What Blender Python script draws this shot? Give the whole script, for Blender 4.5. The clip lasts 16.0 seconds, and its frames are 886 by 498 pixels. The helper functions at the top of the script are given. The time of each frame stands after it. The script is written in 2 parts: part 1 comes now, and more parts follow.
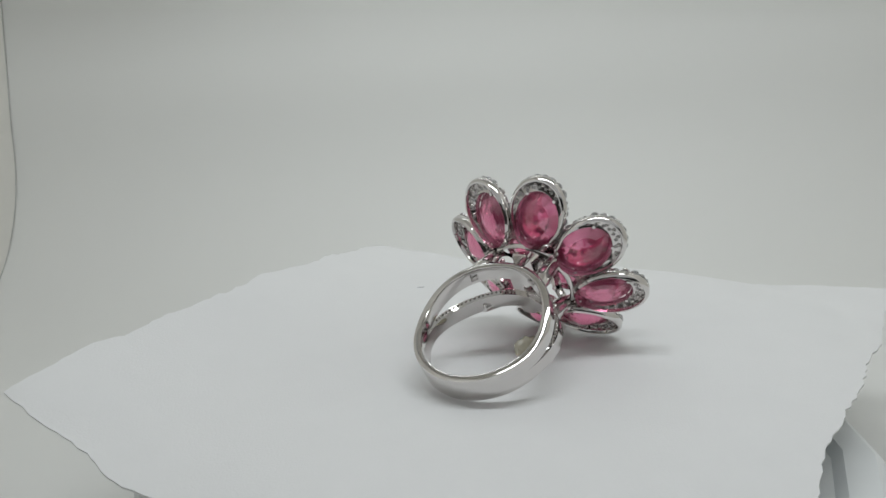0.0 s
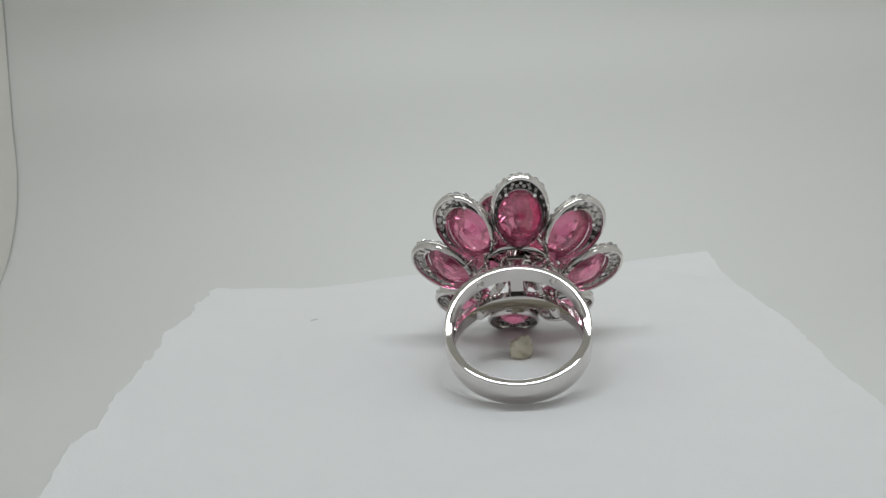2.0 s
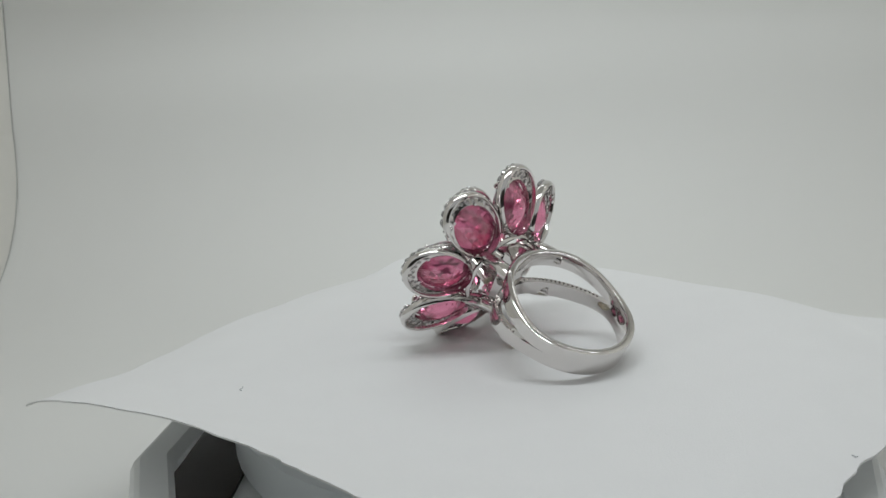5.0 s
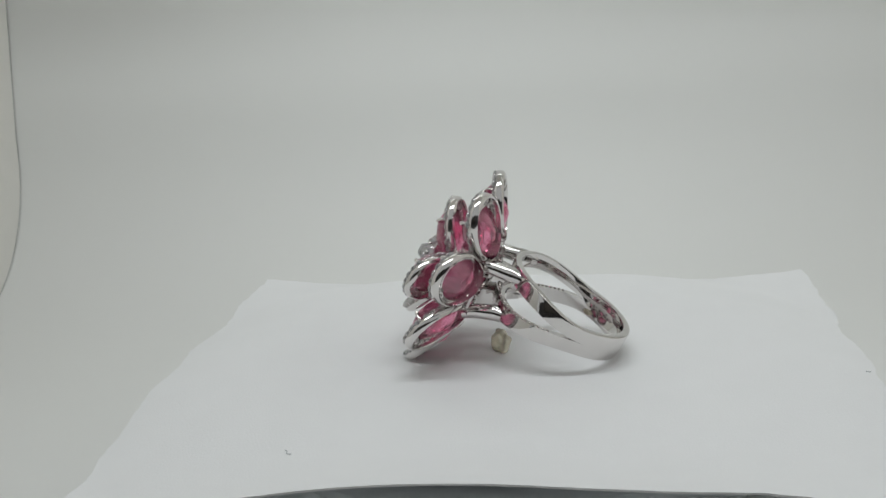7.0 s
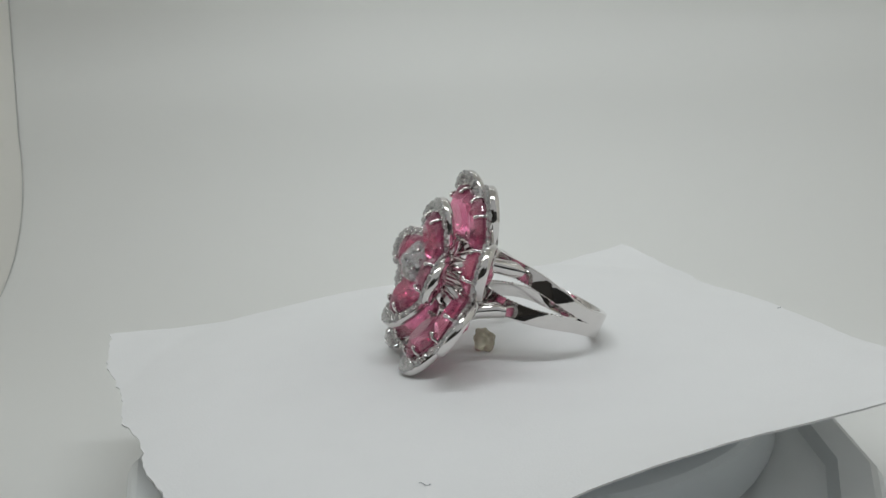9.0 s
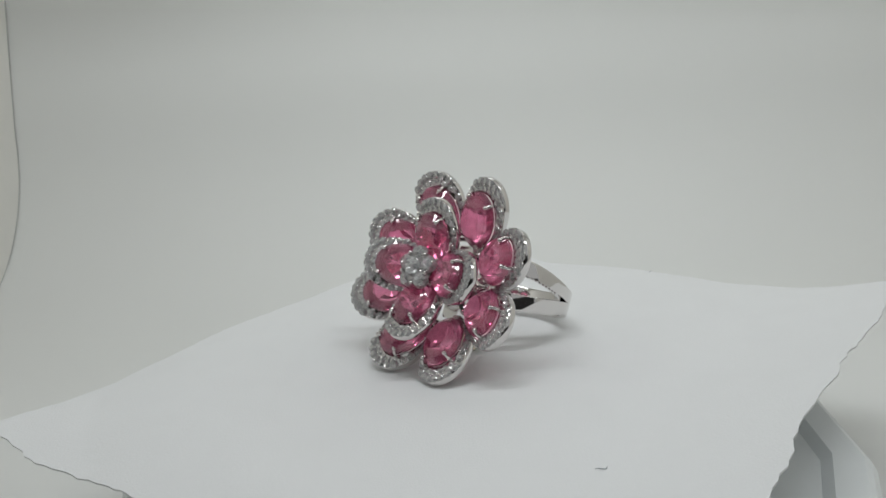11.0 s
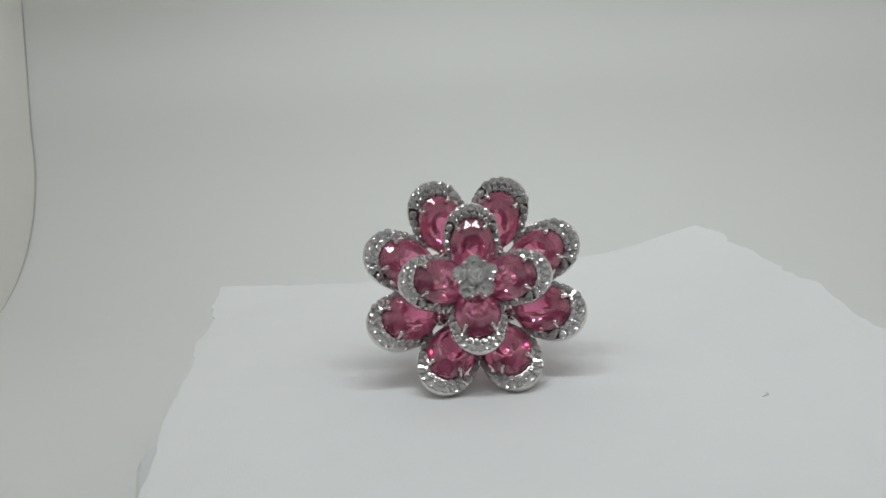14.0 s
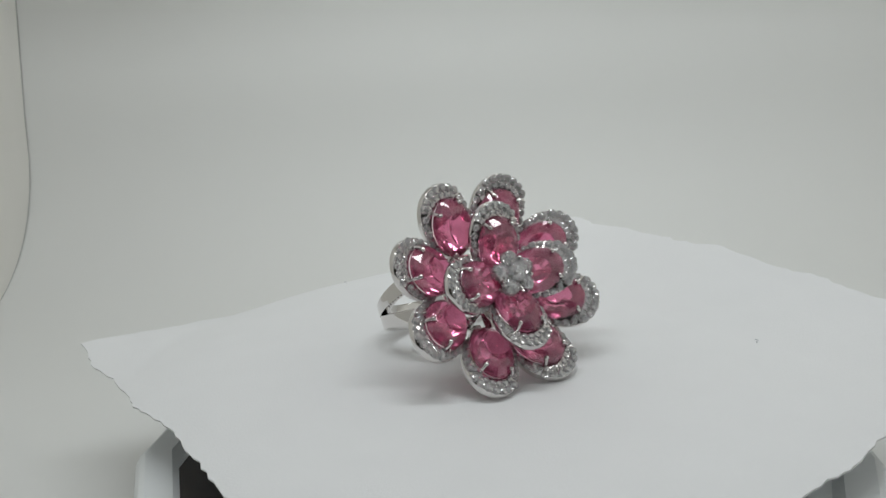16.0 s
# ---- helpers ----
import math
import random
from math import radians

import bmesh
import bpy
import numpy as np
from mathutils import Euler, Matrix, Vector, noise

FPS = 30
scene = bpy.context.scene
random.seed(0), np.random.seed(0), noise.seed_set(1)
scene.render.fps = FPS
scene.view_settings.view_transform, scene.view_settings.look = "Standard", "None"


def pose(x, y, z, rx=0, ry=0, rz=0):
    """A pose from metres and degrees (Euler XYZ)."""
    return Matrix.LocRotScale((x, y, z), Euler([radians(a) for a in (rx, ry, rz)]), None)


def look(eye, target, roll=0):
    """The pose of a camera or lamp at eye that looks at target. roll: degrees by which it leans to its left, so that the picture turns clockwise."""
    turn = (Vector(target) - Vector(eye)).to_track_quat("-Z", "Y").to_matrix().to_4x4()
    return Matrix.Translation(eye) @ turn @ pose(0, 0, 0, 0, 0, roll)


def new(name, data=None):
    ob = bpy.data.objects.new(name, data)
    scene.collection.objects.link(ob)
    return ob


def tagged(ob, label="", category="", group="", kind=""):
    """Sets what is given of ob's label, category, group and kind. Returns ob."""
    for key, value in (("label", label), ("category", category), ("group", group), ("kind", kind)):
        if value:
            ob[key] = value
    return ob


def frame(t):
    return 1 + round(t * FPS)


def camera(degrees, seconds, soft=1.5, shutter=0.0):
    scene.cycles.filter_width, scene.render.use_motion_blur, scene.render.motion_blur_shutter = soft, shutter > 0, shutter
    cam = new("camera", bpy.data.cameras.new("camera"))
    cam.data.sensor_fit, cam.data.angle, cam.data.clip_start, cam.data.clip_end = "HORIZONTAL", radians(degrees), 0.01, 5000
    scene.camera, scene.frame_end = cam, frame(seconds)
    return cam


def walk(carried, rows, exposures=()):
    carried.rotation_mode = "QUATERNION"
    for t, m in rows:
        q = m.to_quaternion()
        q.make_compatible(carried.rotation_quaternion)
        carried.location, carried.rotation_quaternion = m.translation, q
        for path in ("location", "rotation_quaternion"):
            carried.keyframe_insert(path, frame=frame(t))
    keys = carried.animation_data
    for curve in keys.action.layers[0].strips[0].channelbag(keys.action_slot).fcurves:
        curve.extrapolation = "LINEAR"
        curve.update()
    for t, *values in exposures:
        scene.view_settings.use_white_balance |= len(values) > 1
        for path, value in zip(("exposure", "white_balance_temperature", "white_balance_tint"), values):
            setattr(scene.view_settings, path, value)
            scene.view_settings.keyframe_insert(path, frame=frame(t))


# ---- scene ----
# Sizes below are in millimetres, turned into metres by MM.
MM = 0.001

# ---- camera: a telephone held by hand before the light box, all but still ----
cam = camera(52.36, 16.0, soft=1.45)
# seconds, eye aside and eye height in millimetres, heading and downward tilt in degrees
VIEWS = [(0, -2.31, 54.91, -2.574, 14.942), (0.5, -2.36, 55.09, -2.644, 14.982), (1, -1.93, 55.24, -2.827, 14.858), (1.5, -0.41, 55.39, -2.972, 14.775), (2, 0.49, 55.2, -3.077, 14.725),
         (2.5, 0.04, 54.9, -2.951, 14.913), (3, -0.12, 54.66, -2.987, 15.024), (3.5, -1.07, 54.59, -2.76, 14.905), (4, -1.04, 54.45, -2.85, 14.867), (6.5, -0.71, 54.47, -2.79, 14.385),
         (7, -0.43, 54.5, -3.057, 14.279), (7.5, -0.42, 54.59, -3.203, 14.171), (8, 0.37, 54.52, -3.45, 14.194), (8.5, 0.74, 54.38, -3.403, 14.275), (9, 0.65, 54.12, -3.368, 14.305),
         (11.5, 1.04, 54.19, -3.256, 14.664), (12, 0.96, 54.21, -3.441, 14.586), (12.5, 1.34, 53.98, -3.792, 14.405), (13, 1.45, 53.76, -4.065, 14.357), (13.5, 1.49, 53.76, -4.354, 14.33),
         (14, 1.21, 54.13, -4.141, 14.498), (14.5, 0.62, 54.6, -3.891, 14.768), (15, 0.28, 54.92, -3.818, 14.861), (15.5, 0.35, 55.06, -3.766, 14.964), (16, 0.7, 55.08, -3.797, 15.043)]


def view(x, z, heading, down):
    eye = Vector((x, -138.0, z)) * MM
    a, b = radians(heading), radians(down)
    return look(eye, eye + Vector((math.sin(a) * math.cos(b), math.cos(a) * math.cos(b), -math.sin(b))), ROLL)


ROLL = -3.69
walk(cam, [(t, view(*v)) for t, *v in VIEWS])

# ---- light ----
world = bpy.data.worlds.new("room")
scene.world = world
world.use_nodes = True
world.node_tree.nodes["Background"].inputs["Color"].default_value = (0.60, 0.62, 0.62, 1)
world.node_tree.nodes["Background"].inputs["Strength"].default_value = 0.65
scene.view_settings.exposure = 0.0


def strip_lamp(name, x, y, z, sx, sy, watts, colour, aim):
    lamp = bpy.data.lights.new(name, "AREA")
    lamp.shape, lamp.size, lamp.size_y = "RECTANGLE", sx * MM, sy * MM
    lamp.energy, lamp.color = watts, colour
    ob = new(name, lamp)
    ob.matrix_world = look(Vector((x, y, z)) * MM, Vector(aim) * MM)
    return ob


strip_lamp("led_light_front", 8, -60, 236, 220, 26, 0.228, (0.915, 0.97, 1.0), (8, -40, 0))
# added fill, hung low out of view to brighten the upper backdrop
strip_lamp("backdrop_fill_light", 30, 70, 140, 220, 20, 0.079, (0.92, 0.975, 0.985), (46, 150, 50))


# ---- materials ----
def material(name, colour, rough=0.5, metal=0.0, vary=0.0, scale=200.0, bump=0.0, bump_scale=2000.0, transmit=0.0, ior=1.45, coat=0.0):
    m = bpy.data.materials.new(name)
    m.use_nodes = True
    nt = m.node_tree
    b = nt.nodes["Principled BSDF"]
    b.inputs["Base Color"].default_value = (*colour, 1)
    b.inputs["Roughness"].default_value = rough
    b.inputs["Metallic"].default_value = metal
    b.inputs["Transmission Weight"].default_value = transmit
    b.inputs["IOR"].default_value = ior
    b.inputs["Coat Weight"].default_value = coat
    if vary or bump:
        tc = nt.nodes.new("ShaderNodeTexCoord")
    if vary:
        n = nt.nodes.new("ShaderNodeTexNoise")
        n.inputs["Scale"].default_value, n.inputs["Detail"].default_value = scale, 5
        r = nt.nodes.new("ShaderNodeMapRange")
        r.inputs["To Min"].default_value, r.inputs["To Max"].default_value = 1 - vary, 1 + vary
        h = nt.nodes.new("ShaderNodeHueSaturation")
        h.inputs["Color"].default_value = (*colour, 1)
        nt.links.new(tc.outputs["Object"], n.inputs["Vector"])
        nt.links.new(n.outputs["Fac"], r.inputs["Value"])
        nt.links.new(r.outputs["Result"], h.inputs["Value"])
        nt.links.new(h.outputs["Color"], b.inputs["Base Color"])
    if bump:
        n2 = nt.nodes.new("ShaderNodeTexNoise")
        n2.inputs["Scale"].default_value, n2.inputs["Detail"].default_value = bump_scale, 6
        bp = nt.nodes.new("ShaderNodeBump")
        bp.inputs["Strength"].default_value, bp.inputs["Distance"].default_value = bump, 0.0003
        nt.links.new(tc.outputs["Object"], n2.inputs["Vector"])
        nt.links.new(n2.outputs["Fac"], bp.inputs["Height"])
        nt.links.new(bp.outputs["Normal"], b.inputs["Normal"])
    return m


SILVER = material("polished_silver", (0.71, 0.685, 0.67), 0.055, 1.0, 0.03, 300, 0.03, 400)
PINK = material("pink_gem", (1.0, 0.30, 0.50), 0.0, 0.0, 0.08, 1200, transmit=0.86, ior=1.9)
CLEAR = material("clear_gem", (0.97, 0.97, 0.97), 0.0, 0.0, transmit=0.78, ior=2.3)
PAPER = material("white_paper", (0.80, 0.80, 0.80), 0.85, 0.0, 0.02, 120, 0.15, 3000)
SHEET = material("white_backdrop_sheet", (0.79, 0.79, 0.77), 0.6, 0.0, 0.015, 12, 0.03, 1500)
WALL = material("white_fabric", (0.80, 0.78, 0.735), 0.8, 0.0, 0.03, 60, 0.1, 2500)
PLASTIC = material("pale_grey_plastic", (0.80, 0.82, 0.82), 0.4, 0.0, 0.04, 80, 0.04, 1500)
PLATTER = material("grey_plastic", (0.74, 0.78, 0.80), 0.35, 0.0, 0.04, 80, 0.04, 1500)
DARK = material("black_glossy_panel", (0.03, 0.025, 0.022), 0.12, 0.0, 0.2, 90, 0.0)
GLUE = material("yellowed_glue", (0.84, 0.79, 0.64), 0.25, 0.0, 0.3, 500, 0.2, 900, transmit=0.55, ior=1.48)
FIBRE = material("grey_fibre", (0.42, 0.43, 0.45), 0.7)
# grey that paints the shadow line beside the backdrop sheet
EDGE_SHADE = material("edge_shade_grey", (0.6, 0.6, 0.58), 0.7, 0.0, 0.1, 400)
# near-black for the unseen slabs that darken reflections in the silver
REFLECT_DARK = material("reflection_dark", (0.035, 0.033, 0.032), 0.7, 0.0, 0.1, 8, 0.05, 60)
LEDS = material("led_housing", (0.7, 0.7, 0.7), 0.4, 0.0, 0.03, 90)


# ---- mesh helpers ----
def mesh_of(name, bm, mat, smooth=None):
    bmesh.ops.recalc_face_normals(bm, faces=bm.faces)
    me = bpy.data.meshes.new(name)
    bm.to_mesh(me)
    bm.free()
    me.materials.append(mat)
    if smooth is not None:
        for p in me.polygons:
            p.use_smooth = True
        me.set_sharp_from_angle(angle=radians(smooth))
    return me


def part(name, data, parent, m=None, label=""):
    ob = new(name, data)
    ob.parent = parent
    if m is not None:
        ob.matrix_basis = m
    if label:
        ob["label"] = label
    return ob


def loft(bm, rings, around=True, along=False):
    """Quads between rings of points; around: each ring is closed; along: the last ring joins the first."""
    vs = [[bm.verts.new(p) for p in r] for r in rings]
    n = len(vs[0])
    for i in range(len(vs) if along else len(vs) - 1):
        a, b = vs[i], vs[(i + 1) % len(vs)]
        for j in range(n if around else n - 1):
            k = (j + 1) % n
            bm.faces.new((a[j], a[k], b[k], b[j]))
    return vs


def slab(bm, rows, down):
    """A sheet through rows of points, with a second face at the offset down and closed edges."""
    a = loft(bm, rows, around=False)
    b = loft(bm, [[p + down for p in r] for r in rows], around=False)
    rim_a = [r[0] for r in a] + a[-1][1:] + [r[-1] for r in a[-2::-1]] + a[0][-2:0:-1]
    rim_b = [r[0] for r in b] + b[-1][1:] + [r[-1] for r in b[-2::-1]] + b[0][-2:0:-1]
    for i in range(len(rim_a)):
        j = (i + 1) % len(rim_a)
        bm.faces.new((rim_a[i], rim_a[j], rim_b[j], rim_b[i]))


def box(bm, x0, x1, y0, y1, z0, z1):
    bm2 = bmesh.ops.create_cube(bm, size=1)
    for v in bm2["verts"]:
        v.co = Vector((x0 + (x1 - x0) * (v.co.x + 0.5), y0 + (y1 - y0) * (v.co.y + 0.5), z0 + (z1 - z0) * (v.co.z + 0.5))) * MM
    return bm2["verts"]


def bead(bm, at, r, seg=8):
    made = bmesh.ops.create_uvsphere(bm, u_segments=seg, v_segments=max(4, seg // 2 + 1), radius=r * MM)
    bmesh.ops.translate(bm, verts=made["verts"], vec=Vector(at) * MM)


def tube(bm, points, radii, seg=8):
    """A round bar along points, closed at both ends."""
    rings = []
    for i, p in enumerate(points):
        p = Vector(p)
        t = (Vector(points[min(i + 1, len(points) - 1)]) - Vector(points[max(i - 1, 0)])).normalized()
        a = t.orthogonal().normalized()
        b = t.cross(a)
        rings.append([(p + radii[i] * (math.cos(6.2832 * k / seg) * a + math.sin(6.2832 * k / seg) * b)) * MM for k in range(seg)])
    vs = loft(bm, rings)
    bm.faces.new(vs[0])
    bm.faces.new(vs[-1])


# ---- light box ----
def sheet_profile():
    pts = [(150.0, 230.0), (150.0, 120.0), (150.0, 90.0), (150.0, 75.0), (150.0, 60.0), (150.0, 45.0)]
    for i in range(0, 17):
        a = radians(90 * i / 16)
        pts.append((95 + 55 * math.cos(a), 27 - 55 * math.sin(a)))
    pts += [(40.0, -28.0), (-20.0, -28.0), (-90.0, -28.0)]
    return pts


def sheet_edge(z):
    """How far aside the sheet's left edge lies at a height; it leans inwards as it rises."""
    return -152.4 + 3.2 * max(0.0, min(z, 90.0) - 25) / 30


def backdrop_sheet():
    bm = bmesh.new()
    rings = []
    for y, z in sheet_profile():
        left = sheet_edge(z)
        rings.append([Vector((left + (151 - left) * i / 34, y, z + 0.6 * math.sin((left + 9 * i) * 0.02 + z * 0.03))) * MM for i in range(35)])
    slab(bm, rings, Vector((0, 0.5, -0.5)) * MM)
    me = mesh_of("backdrop_sheet", bm, SHEET, 60)
    ob = new("backdrop", me)
    # thin grey bar in place of the shaded gap between sheet and wall
    bm = bmesh.new()
    pts = [(sheet_edge(z), y - 0.35, z + 0.35) for y, z in sheet_profile()]
    tube(bm, pts, [0.13] * len(pts), 8)
    part("edge_shade_line", mesh_of("edge_shade_line", bm, EDGE_SHADE, 60), ob, label="thin grey bar standing for the shadow line along the sheet's side")
    return tagged(ob, "white curved plastic backdrop sheet sweeping to the floor", "backdrop", kind="structure")


def light_box():
    for name, dims, label in (
        ("floor", (-158, 164, -150, 156, -33, -30), "white fabric floor of the light box"),
        ("wall_right", (160, 164, -110, 152.5, -30, 250), "white fabric side wall of the light box"),
        ("wall_back", (-158, 164, 152.5, 156, -30, 250), "white fabric back wall of the light box"),
        ("ceiling", (-158, 164, -110, 156, 250, 254), "white fabric top of the light box"),
    ):
        bm = bmesh.new()
        box(bm, *dims)
        tagged(new(name, mesh_of(name, bm, WALL)), label, name.split("_")[0], kind="structure")
    bm = bmesh.new()
    rings = [[Vector((x, y, z)) * MM for x, y in ((sheet_edge(z) - 0.12, -110), (sheet_edge(z) - 0.12, 158), (-160, 158), (-160, -110))] for z in (-30, 25, 90, 250)]
    vs = loft(bm, rings)
    bm.faces.new(vs[0])
    bm.faces.new(vs[-1])
    tagged(new("wall_left", mesh_of("wall_left", bm, WALL)), "white fabric side wall of the light box", "wall", kind="structure")
    # unseen dark slab, added so that the silver mirrors something black
    bm = bmesh.new()
    box(bm, -420, 420, -340, -332, -60, 120)
    tagged(new("dark_card_front", mesh_of("dark_card_front", bm, REFLECT_DARK)), "unseen dark card added before the light box to darken reflections", "wall", kind="structure")
    # bench top, also out of view: added to keep low reflections dark
    bm = bmesh.new()
    box(bm, -420, 420, -331, 170, -60, -34)
    tagged(new("ground", mesh_of("ground", bm, REFLECT_DARK)), "unseen dark bench top added under the light box to darken reflections", "ground", kind="structure")
    # both housings are unseen; the back one houses the added fill on long rods
    for y, z, tilt in ((-60, 236, 0), (70, 140, 41.5)):
        bm = bmesh.new()
        box(bm, -112, 128, -14, 14, 2, 10)
        bmesh.ops.bevel(bm, geom=bm.edges[:], offset=0.002, segments=2, affect="EDGES")
        bmesh.ops.transform(bm, matrix=Matrix.Translation(Vector((0, y, z)) * MM) @ Matrix.Rotation(radians(tilt), 4, "X"), verts=bm.verts)
        strip = tagged(new("led_strip"), "unseen white strip light hung under the light box top", "lamp", "strip lights")
        part("housing", mesh_of("housing", bm, LEDS), strip)
        for x in (-80, 96):
            bm = bmesh.new()
            tube(bm, [(x, y, z + 6), (x, y, 250)], [2.0, 2.0], 10)
            part("hanger", mesh_of("hanger", bm, LEDS, 40), strip)


# ---- display stand ----
BASE = [(-58.5, -12), (-48.5, -40), (-26, -56), (26, -56), (47, -41), (53.5, -21), (53.5, 40), (30, 58), (-30, 58), (-54, 36)]


def outline(scale, z):
    return [Vector((-2 + (x + 2) * scale, 2 + (y - 2) * scale, z)) * MM for x, y in BASE]


def display_stand():
    bm = bmesh.new()
    rings = [outline(0.95, -28), outline(1.0, -26), outline(1.0, -12), outline(0.985, -10.5), outline(0.97, -10), outline(0.90, -10), outline(0.875, -11.5), outline(0.5, -11.5)]
    vs = loft(bm, rings)
    bm.faces.new(vs[0])
    bm.faces.new(vs[-1])
    stand = tagged(new("stand_base", mesh_of("stand_base", bm, PLASTIC, 25)), "pale grey plastic base of a display stand with chamfered corners", "stand")
    bm = bmesh.new()
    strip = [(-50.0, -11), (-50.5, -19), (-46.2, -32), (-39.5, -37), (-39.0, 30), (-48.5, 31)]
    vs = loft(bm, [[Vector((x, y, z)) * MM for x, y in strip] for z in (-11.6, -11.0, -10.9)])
    bm.faces.new(vs[0])
    bm.faces.new(vs[-1])
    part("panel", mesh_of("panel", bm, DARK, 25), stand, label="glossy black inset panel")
    platter = tagged(new("platter"), "grey round turning platter under a paper sheet", "turntable")
    bm = bmesh.new()
    prof = [(5, -10.8), (41, -10.8), (42.4, -10.2), (43, -9), (43, -2.8), (42.5, -2.0), (41.5, -1.5), (37, -1.5), (31, -1.9), (24, -2.3), (5, -2.3)]
    rings = [[Vector((r * math.cos(6.28319 * k / 64), r * math.sin(6.28319 * k / 64), z)) * MM for k in range(64)] for r, z in prof]
    vs = loft(bm, rings)
    bm.faces.new(vs[0])
    bm.faces.new(vs[-1])
    part("disc", mesh_of("disc", bm, PLATTER, 30), platter)
    return platter


# ---- paper ----
CORNERS = [Vector((73.5, 24.2)), Vector((-23.0, 70.0)), Vector((-73.0, -18.5)), Vector((15.0, -77.0))]


def paper_height(x, y):
    k3 = max(0.0, 1 - (Vector((x, y)) - CORNERS[2]).length / 42)
    k1, k4 = (max(0.0, 1 - (Vector((x, y)) - CORNERS[i]).length / 34) for i in (0, 3))
    off = Vector((x, y)) - CORNERS[1]
    span = CORNERS[2] - CORNERS[1]
    w = min(1.0, max(0.0, off.dot(span) / span.length_squared))
    edge = max(0.0, 1 + off.dot(Vector((-0.886, 0.463))) / 22)
    h = 5.0 * k3 * k3 + 2.0 * k1 * k1 + 2.4 * k4 * k4 + 7.2 * edge ** 1.6 * (4 * w * (1 - w)) ** 0.8
    r = Vector((x, y)).length
    d = max(0.0, r - 30) / 40
    sag = min(1.0, max(0.0, r - 43) / 20)
    side = min(1.0, max(0.0, (x * 0.9 - y * 0.45 + 52) / 30))
    h -= 2.4 * sag * sag * side
    h -= 0.1 * (1 - min(1.0, max(0.0, r - 22) / 20))
    return h + 0.8 * d * noise.noise((x * 0.035, y * 0.035, 3.1))


def paper_sheet():
    n = 72
    bm = bmesh.new()
    a, b, c, d = CORNERS
    rings = []
    for i in range(n + 1):
        u = i / n
        row = []
        for j in range(n + 1):
            v = j / n
            p = (a * (1 - u) + b * u) * (1 - v) + (d * (1 - u) + c * u) * v
            p = p + Vector((0.43, 0.9)) * 2.6 * 4 * u * (1 - u) * (1 - v) ** 2 - Vector((0.43, 0.9)) * 1.8 * 4 * u * (1 - u) * v ** 2
            p = p + Vector((0.886, -0.463)) * 1.8 * 4 * v * (1 - v) * u ** 2
            p = p + Vector((0.886, -0.463)) * 4 * v * (1 - v) * (0.4 + 1.0 * v) * (1 - u) ** 2
            rim = 1 - min(u, v, 1 - u, 1 - v) * 2
            wob = max(0.0, rim - 0.85) / 0.15
            p = p + wob * Vector((noise.noise((p.x * 0.09, p.y * 0.09, 1.0)), noise.noise((p.x * 0.09, p.y * 0.09, 7.0)))) * 1.3
            p = p + wob * Vector((noise.noise((p.x * 0.5, p.y * 0.5, 2.0)), noise.noise((p.x * 0.5, p.y * 0.5, 9.0)))) * 0.6
            row.append(Vector((p.x, p.y, paper_height(p.x, p.y))) * MM)
        rings.append(row)
    slab(bm, rings, Vector((0, 0, -0.25)) * MM)
    me = mesh_of("paper_sheet", bm, PAPER, 50)
    ob = tagged(new("paper_sheet", me), "white square of paper with torn edges under the ring", "paper")
    return ob


# ---- ring ----
def gem_mesh(name, rx, ry, crown, pavilion, mat, n=8):
    bm = bmesh.new()

    def ring(count, turn, f, z):
        for k in range(count):
            t = 6.283185 * (k + turn) / count
            bm.verts.new(Vector((rx * f * math.cos(t), ry * f * math.sin(t), z)) * MM)

    ring(n, 0, 0.56, crown)
    ring(n, 0.5, 0.80, crown * 0.62)
    ring(2 * n, 0, 1.0, 0.06 * crown)
    ring(2 * n, 0, 1.0, -0.06 * crown)
    ring(n, 0.5, 0.83, -pavilion * 0.32)
    ring(n, 0, 0.58, -pavilion * 0.64)
    ring(n, 0.5, 0.27, -pavilion * 0.89)
    bm.verts.new(Vector((0, 0, -pavilion)) * MM)
    bmesh.ops.convex_hull(bm, input=bm.verts[:])
    bmesh.ops.dissolve_limit(bm, angle_limit=radians(1.5), verts=bm.verts[:], edges=bm.edges[:])
    return mesh_of(name, bm, mat)


PA, PB = 4.55, 5.95          # half width and half length of a petal
HA, HB, HY = 3.45, 4.45, -1.1   # the opening for its gem


def oval(s, t):
    """A point of the petal at angle t from its tip; s runs from the rim (0) to the opening (1)."""
    a, b, y = PA + (HA - PA) * s, PB + (HB - PB) * s, HY * s
    return a * (1 + 0.07 * math.cos(t) * (1 - s)) * math.sin(t), y + b * math.cos(t)


# cross-section of a petal's metal: "rim" offsets are millimetres from the outer edge, "web" ones shares of the way to the opening
SECTION = [("rim", 0, -0.45), ("rim", 0.04, -0.12), ("rim", 0.18, 0.08), ("web", 0.5, 0.30), ("web", 0.93, 0.55), ("web", 1, 0.48), ("web", 1, -0.3), ("web", 0.96, -0.42), ("web", 0.91, -0.35),
           ("rim", 1.0, -0.35), ("rim", 0.95, -0.6), ("rim", 0.92, -1.05), ("rim", 0.78, -1.3), ("rim", 0.55, -1.36), ("rim", 0.24, -1.15), ("rim", 0.05, -0.85)]


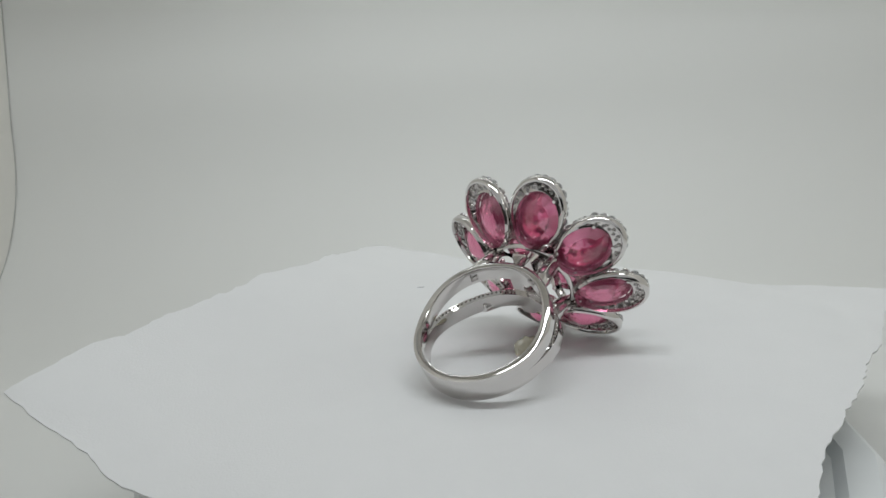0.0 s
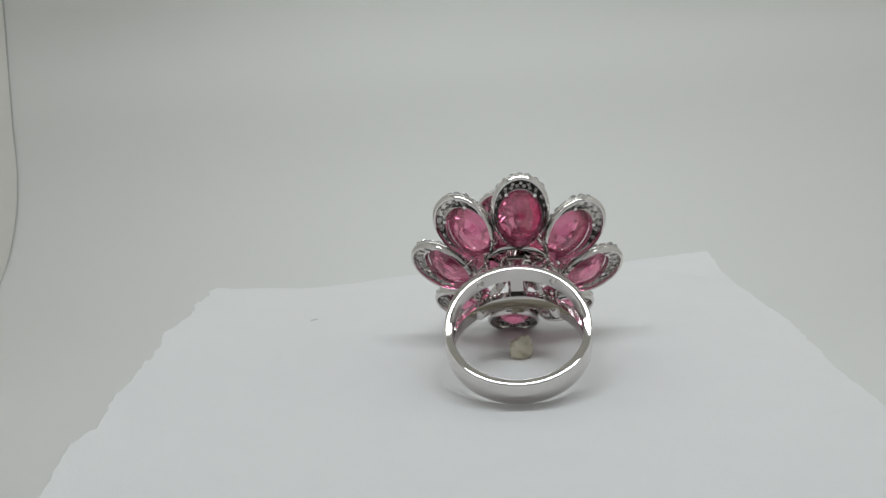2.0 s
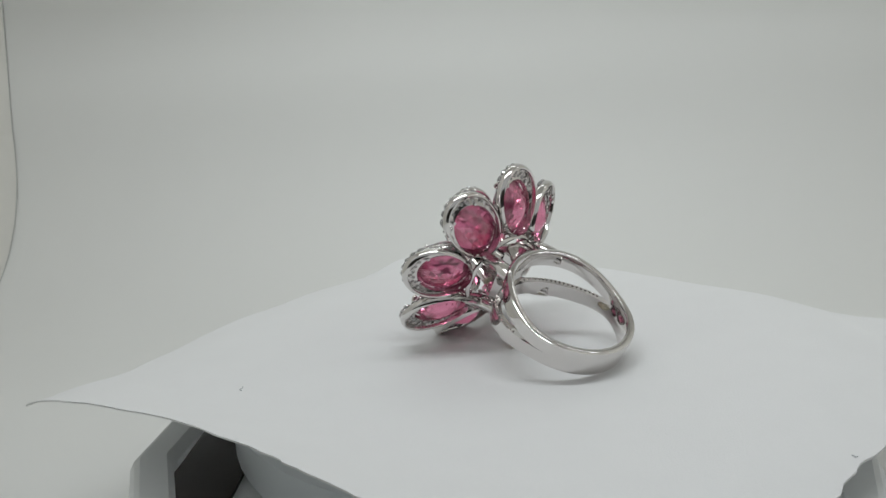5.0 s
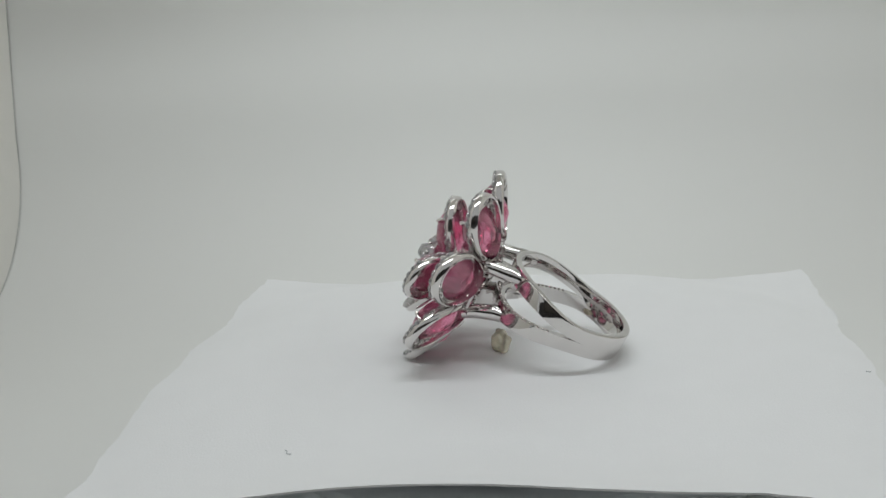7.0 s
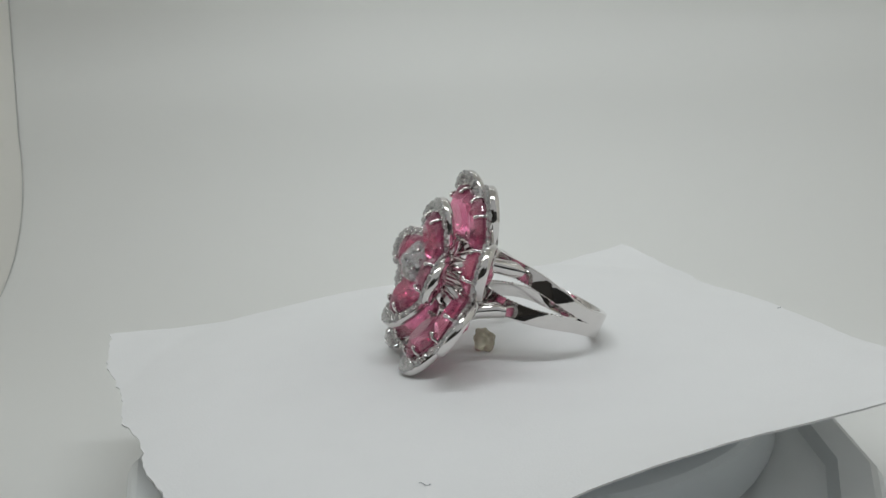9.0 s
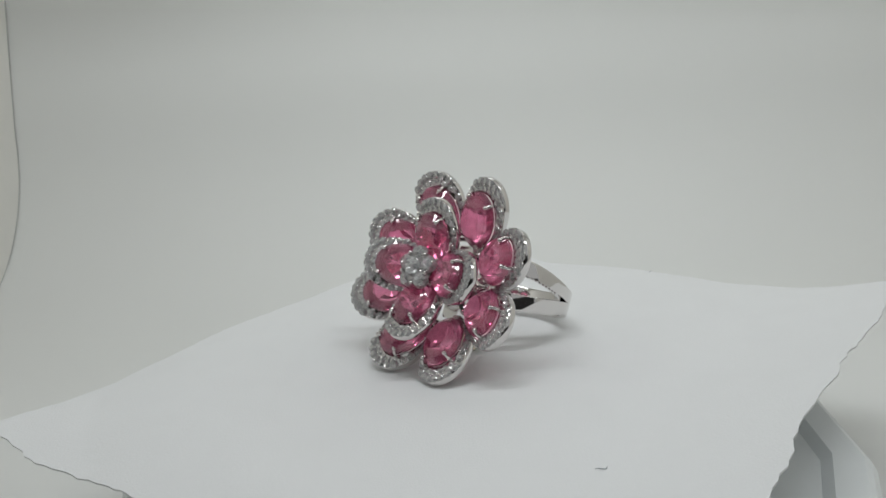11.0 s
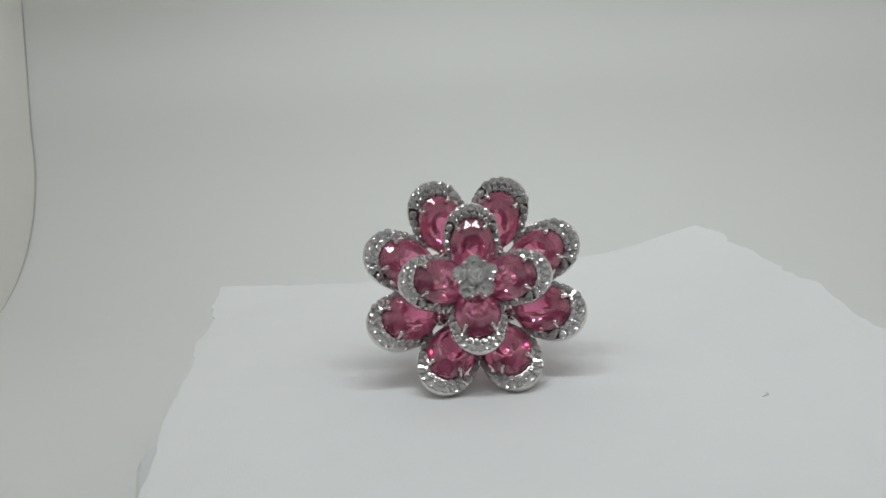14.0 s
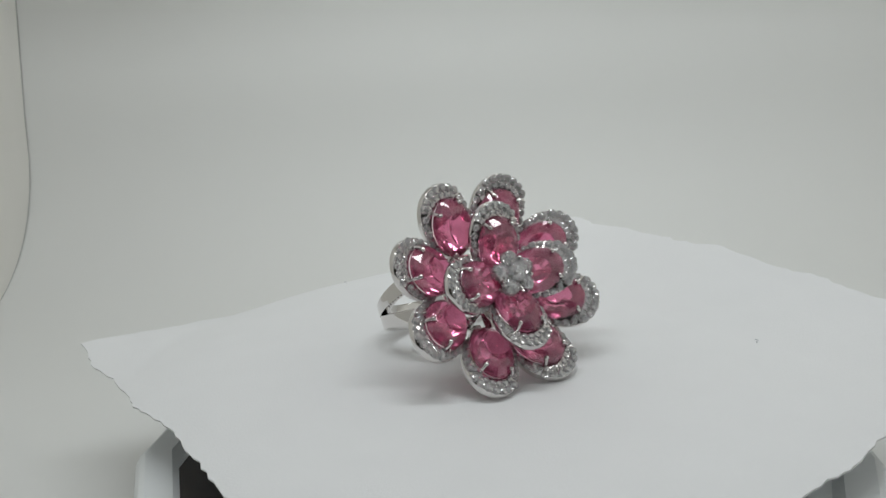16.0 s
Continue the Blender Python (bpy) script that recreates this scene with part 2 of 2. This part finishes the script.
def petal_mesh():
    bm = bmesh.new()
    rings = []
    for k in range(48):
        t = 6.283185 * k / 48
        gap = (Vector(oval(0, t)) - Vector(oval(1, t))).length
        rings.append([Vector((*oval(v if kind == "web" else min(0.88, v / gap), t), z)) * MM for kind, v, z in SECTION])
    loft(bm, rings, along=True)
    return mesh_of("petal", bm, SILVER, 42)


def pave_places():
    for deg in range(-118, 119, 15):
        t = radians(deg)
        if abs(deg) < 52:
            yield t, 0.25, 0.70
            yield t + 0.10, 0.72, 0.60
        else:
            yield t, 0.48, 0.66 - 0.1 * (abs(deg) > 95)


def beads_mesh():
    bm = bmesh.new()
    for deg in range(-124, 125, 9):
        t = radians(deg)
        for s in (0.05, 0.52, 0.90):
            if s == 0.52 and abs(deg) > 55:
                continue
            bead(bm, (*oval(s, t), 0.34 if s > 0.2 else 0.12), 0.17, 6)
    for deg in range(-108, 109, 18):
        bead(bm, (*oval(0.56, radians(deg)), -0.36), 0.34 - 0.08 * (abs(deg) > 70), 6)
    return mesh_of("beads", bm, SILVER, 60)


def prong_mesh():
    bm = bmesh.new()
    tube(bm, [(0, 0.15, -0.6), (0, 0.45, 0.8), (0, 0.42, 1.5), (0, 0.2, 1.95), (0, -0.1, 2.1)], [0.28, 0.27, 0.27, 0.26, 0.25])
    bead(bm, (0, -0.12, 2.1), 0.42, 8)
    return mesh_of("prong", bm, SILVER, 60)


def band_arm(side):
    """One half of the split shank: side +1 above, -1 below the middle of the finger hole."""
    bm = bmesh.new()
    rings = []
    n = 96
    for k in range(n):
        t = 6.283185 * k / n                      # 0 at the back of the finger, pi under the flower
        back = math.cos(t)
        s = min(1.0, max(0.0, (0.42 - back) / 1.30))
        s = s * s * (3 - 2 * s)
        y0 = 1.8 * s                              # gap
        w = 2.2 + 0.5 * s
        th = 1.15 + 0.15 * (1 - s)
        rr = 9.7
        yi = y0 if s > 0.05 else 0.0              # a thin web closes the first of the split
        sec = [(0.0, yi), (0.0, y0 + w - 0.25), (0.08, y0 + w - 0.06), (0.28, y0 + w), (th - 0.35, y0 + w), (th - 0.10, y0 + w - 0.10), (th, y0 + w - 0.40), (th, y0 + 0.3 * s)]
        sec[-1:] = [(th, y0 + 0.03), (th, y0), (th - 0.10, y0), (th - 0.14, yi)]
        rings.append([Vector(((rr + r) * math.sin(t), side * y, BAND_N - (rr + r) * back)) * MM for r, y in sec])
    loft(bm, rings, along=True)
    me = mesh_of("shank_arm", bm, SILVER, 35)
    return me


BAND_N, BAND_TILT = -20.3, -1.5


def gallery_mesh():
    bm = bmesh.new()
    rings = []
    for k in range(48):
        t = 6.283185 * k / 48
        rings.append([Vector((r * math.cos(t), r * math.sin(t), z)) * MM for r, z in ((6.75, -6.2), (6.65, -5.95), (6.75, -5.7), (7.0, -5.5), (7.25, -5.55), (7.35, -5.8), (7.25, -6.05), (7.0, -6.25))])
    loft(bm, rings, along=True)
    for k in range(4):
        t = radians(45 + 90 * k)
        tube(bm, [(6.9 * math.cos(t), 6.9 * math.sin(t), -5.8), (4 * math.cos(t), 4 * math.sin(t), -4.2), (1.0 * math.cos(t), 1.0 * math.sin(t), -1.0)], [0.9, 0.8, 0.8])
    for x in (-1, 1):
        for y in (-1, 1):
            tube(bm, [(6.2 * x, 3.4 * y + 1.9, -12.4), (5.7 * x, 3.5 * y + 1.6, -10.2), (5.3 * x, 3.9 * y + 0.8, -7.6), (5.3 * x, 4.4 * y, -5.6)], [0.8, 1.35, 1.25, 1.1], 10)
    rings = [[Vector((x * w, y * w, z)) * MM for x, y in ((0.9, 4.4), (-0.9, 4.4), (-1.1, 3.9), (-1.1, -3.9), (-0.9, -4.4), (0.9, -4.4), (1.1, -3.9), (1.1, 3.9))] for z, w in ((-9.6, 0.9), (-9.2, 1.0), (-7.6, 1.0), (-6.6, 1.35))]
    vs = loft(bm, rings)
    bm.faces.new(vs[0])
    bm.faces.new(vs[-1])
    return mesh_of("gallery", bm, SILVER, 40)


def radial_pose(turn, tilt, tip_r, tip_n, scale):
    """The pose of a petal whose tip points at turn degrees (clockwise seen from the front, 0 is up)."""
    a, b = radians(turn), radians(tilt)
    rad, nor = Vector((math.sin(a), math.cos(a), 0)), Vector((0, 0, 1))
    y = math.cos(b) * rad + math.sin(b) * nor
    z = math.cos(b) * nor - math.sin(b) * rad
    x = y.cross(z)
    at = (tip_r * rad + tip_n * nor - PB * scale * y) * MM
    return Matrix.Translation(at) @ Matrix((x, y, z)).transposed().to_4x4() @ Matrix.Diagonal((scale, scale, scale, 1))


def flower_ring():
    head = []
    ring = tagged(new("ring"), "silver flower ring with pink oval gems and clear pave stones", "ring")
    petal, beads, prong = petal_mesh(), beads_mesh(), prong_mesh()
    gem = gem_mesh("gem", 3.65, 4.7, 1.75, 2.9, PINK, 14)
    pave = gem_mesh("pave_stone", 1.0, 1.0, 0.45, 1.6, CLEAR, 6)

    def add_petal(m):
        p = part("petal", petal, ring, m)
        head.append((p, m))
        part("gem", gem, p, Matrix.Translation(Vector((0, HY, 1.0)) * MM), "faceted pink oval gem")
        part("beading", beads, p)
        for deg in (38, 142, 218, 322):
            t = radians(deg)
            x, y = oval(1.0, t)
            part("prong", prong, p, Matrix.Translation(Vector((x, y, 0)) * MM) @ Matrix.Rotation(-t, 4, "Z"))
        for t, s, r in pave_places():
            part("pave_stone", pave, p, Matrix.Translation(Vector((*oval(s, t), 0.30)) * MM) @ Matrix.Rotation(t, 4, "Z") @ Matrix.Diagonal((r, r, r, 1)))

    for k in range(8):
        add_petal(radial_pose(45 * k, 27, 17.3, 0.0, 1.0))
    bm = bmesh.new()
    tube(bm, [(0, -4.9, -0.3), (0, -5.6, -1.6), (0, -6.6, -4.2), (0, -7.0, -6.0)], [1.5, 1.25, 1.0, 0.9], 12)
    stem = mesh_of("stem", bm, SILVER, 50)
    for k in range(4):
        add_petal(radial_pose(22.5 + 90 * k, 27, 11.1, 4.2, 0.93))
        part("stem", stem, head[-1][0])
    part("gallery", gallery_mesh(), ring)
    bm = bmesh.new()
    for side in (1, -1):
        for deg in range(96, 265, 4):
            t = radians(deg)
            sp = min(1.0, max(0.0, (0.42 - math.cos(t)) / 1.30))
            sp = sp * sp * (3 - 2 * sp)
            bead(bm, (10.5 * math.sin(t), side * (1.8 * sp - 0.02), BAND_N - 10.5 * math.cos(t)), 0.22, 6)
    part("beading", mesh_of("shank_beads", bm, SILVER, 60), ring, Matrix.Translation(Vector((0, 2.5, 0.4)) * MM) @ Matrix.Rotation(radians(BAND_TILT), 4, "X"), "rows of tiny beads along the split shank")
    for side in (1, -1):
        part("shank_arm", band_arm(side), ring, Matrix.Translation(Vector((0, 2.5, 0.4)) * MM) @ Matrix.Rotation(radians(BAND_TILT), 4, "X"))
    bm = bmesh.new()
    bmesh.ops.create_cone(bm, cap_ends=True, segments=24, radius1=1.2 * MM, radius2=2.7 * MM, depth=3.4 * MM)
    me = mesh_of("centre_setting", bm, SILVER, 30)
    centre = part("centre_setting", me, ring, Matrix.Translation(Vector((0, 0, 1.5)) * MM))
    stone = gem_mesh("centre_stone", 1.4, 1.4, 0.95, 1.0, CLEAR, 8)
    bm = bmesh.new()
    for k in range(5):
        a = radians(20 + 72 * k)
        x, y = 2.25 * math.cos(a), 2.25 * math.sin(a)
        tip = Matrix.Rotation(radians(32), 4, Vector((-math.sin(a), math.cos(a), 0)))
        part("centre_stone", stone, centre, Matrix.Translation(Vector((x, y, 2.3)) * MM) @ tip)
        for d in (0, 36):
            b, r = radians(20 + 72 * k + d), (3.15 if d == 0 else 2.5)
            bead(bm, (r * math.cos(b), r * math.sin(b), 2.5 if d == 0 else 2.8), 0.36, 8)
        bead(bm, (1.15 * math.cos(a + 0.63), 1.15 * math.sin(a + 0.63), 3.0), 0.30, 8)
    part("centre_stone", stone, centre, Matrix.Translation(Vector((0, 0, 3.3)) * MM))
    part("beading", mesh_of("centre_beads", bm, SILVER, 60), centre)
    return ring, head


# ---- the telephone that films, seen as the dark shape mirrored in the silver ----
def telephone():
    body = tagged(new("telephone"), "black smartphone held level before the light box", "telephone")
    bm = bmesh.new()
    vs = box(bm, -124, 34, -150, -141.5, 14, 90)
    bmesh.ops.bevel(bm, geom=bm.edges[:], offset=0.003, segments=3, affect="EDGES")
    part("case", mesh_of("case", bm, DARK, 40), body)
    bm = bmesh.new()
    made = bmesh.ops.create_cone(bm, cap_ends=True, segments=32, radius1=0.007, radius2=0.0065, depth=0.0018)
    part("lens_ring", mesh_of("lens_ring", bm, DARK, 30), body, Matrix.Translation(Vector((0, -140.6, 54.6)) * MM) @ Matrix.Rotation(radians(90), 4, "X"))
    return body


# ---- glue and fibres ----
def glue_lump():
    bm = bmesh.new()
    bmesh.ops.create_icosphere(bm, subdivisions=4, radius=1.0)
    for v in bm.verts:
        p = v.co.copy()
        k = 1 + 0.35 * noise.noise(p * 1.6) + 0.08 * noise.noise(p * 4)
        v.co = Vector((4.2 + p.x * k * 2.0, -2.6 + p.y * k * 1.4, max(-0.3, 1.6 + p.z * k * 2.0))) * MM
    return tagged(new("glue_lump", mesh_of("glue_lump", bm, GLUE, 60)), "yellowed translucent lump of glue on the paper", "glue")


def fibre(x, y, size, turn):
    bm = bmesh.new()
    pts = [Vector((size * (i / 6 - 0.5), size * 0.22 * math.sin(i * 0.9), 0.14)) for i in range(7)]
    tube(bm, [Matrix.Rotation(radians(turn), 3, "Z") @ p + Vector((x, y, paper_height(x, y))) for p in pts], [0.055] * 7, 6)
    return tagged(new("fibre", mesh_of("fibre", bm, FIBRE, 60)), "short grey fibre lying on the white paper", "fibre", "fibres on the paper")


backdrop = backdrop_sheet()
light_box()
platter = display_stand()
paper = paper_sheet()
ring, head = flower_ring()
telephone()
glue = glue_lump()
fibres = [fibre(-15.4, 38.1, 1.5, 30), fibre(-30.5, -47.3, 0.7, 80)]

# ---- movement: the platter turns and carries all that lies on it ----
TURNS = [(0, -0), (0.5, 8.25), (1, 16.5), (1.5, 24.75), (2, 32.98), (2.5, 41.19), (3, 49.37), (3.5, 57.51),
         (4, 65.61), (6.5, 105.77), (7, 113.75), (7.5, 121.69), (8, 129.55), (8.5, 137.36), (9, 145.13), (11.5, 183.82),
         (12, 191.44), (12.5, 198.93), (13, 206.27), (13.5, 213.5), (14, 220.64), (14.5, 227.69), (15, 234.67), (15.5, 241.61),
         (16, 248.55)]
FLOWER_AT, FLOWER_YAW, FLOWER_TILT = Vector((8.4, 4.0, 15.2)), 35.5, 28.0
# seconds and degrees by which the loosely riveted flower head has turned on its shank
SPINS = [(0.0, -16.0), (0.5, -15.0), (1.0, -12.5), (1.5, -8.0), (2.0, -4.5), (3.0, -3.5), (4.2, -4.0), (6.5, -11.0), (9.0, -17.0), (11.3, -21.5), (16.0, -22.5)]


def ring_pose():
    a, b = radians(90 - FLOWER_YAW), radians(FLOWER_TILT)
    u, up = Vector((math.cos(a), math.sin(a), 0)), Vector((0, 0, 1))
    n = math.cos(b) * u + math.sin(b) * up
    e = math.cos(b) * up - math.sin(b) * u
    return Matrix.Translation(FLOWER_AT * MM) @ Matrix((e.cross(n), e, n)).transposed().to_4x4()


def motions():
    for thing, own in ((ring, ring_pose()), (platter, Matrix()), (paper, Matrix()), (glue, Matrix()), *((f, Matrix()) for f in fibres)):
        walk(thing, [(t, Matrix.Rotation(radians(turn), 4, "Z") @ own) for t, turn in TURNS])
    for petal, own in head:
        walk(petal, [(t, Matrix.Rotation(radians(-spin), 4, "Z") @ own) for t, spin in SPINS])


motions()
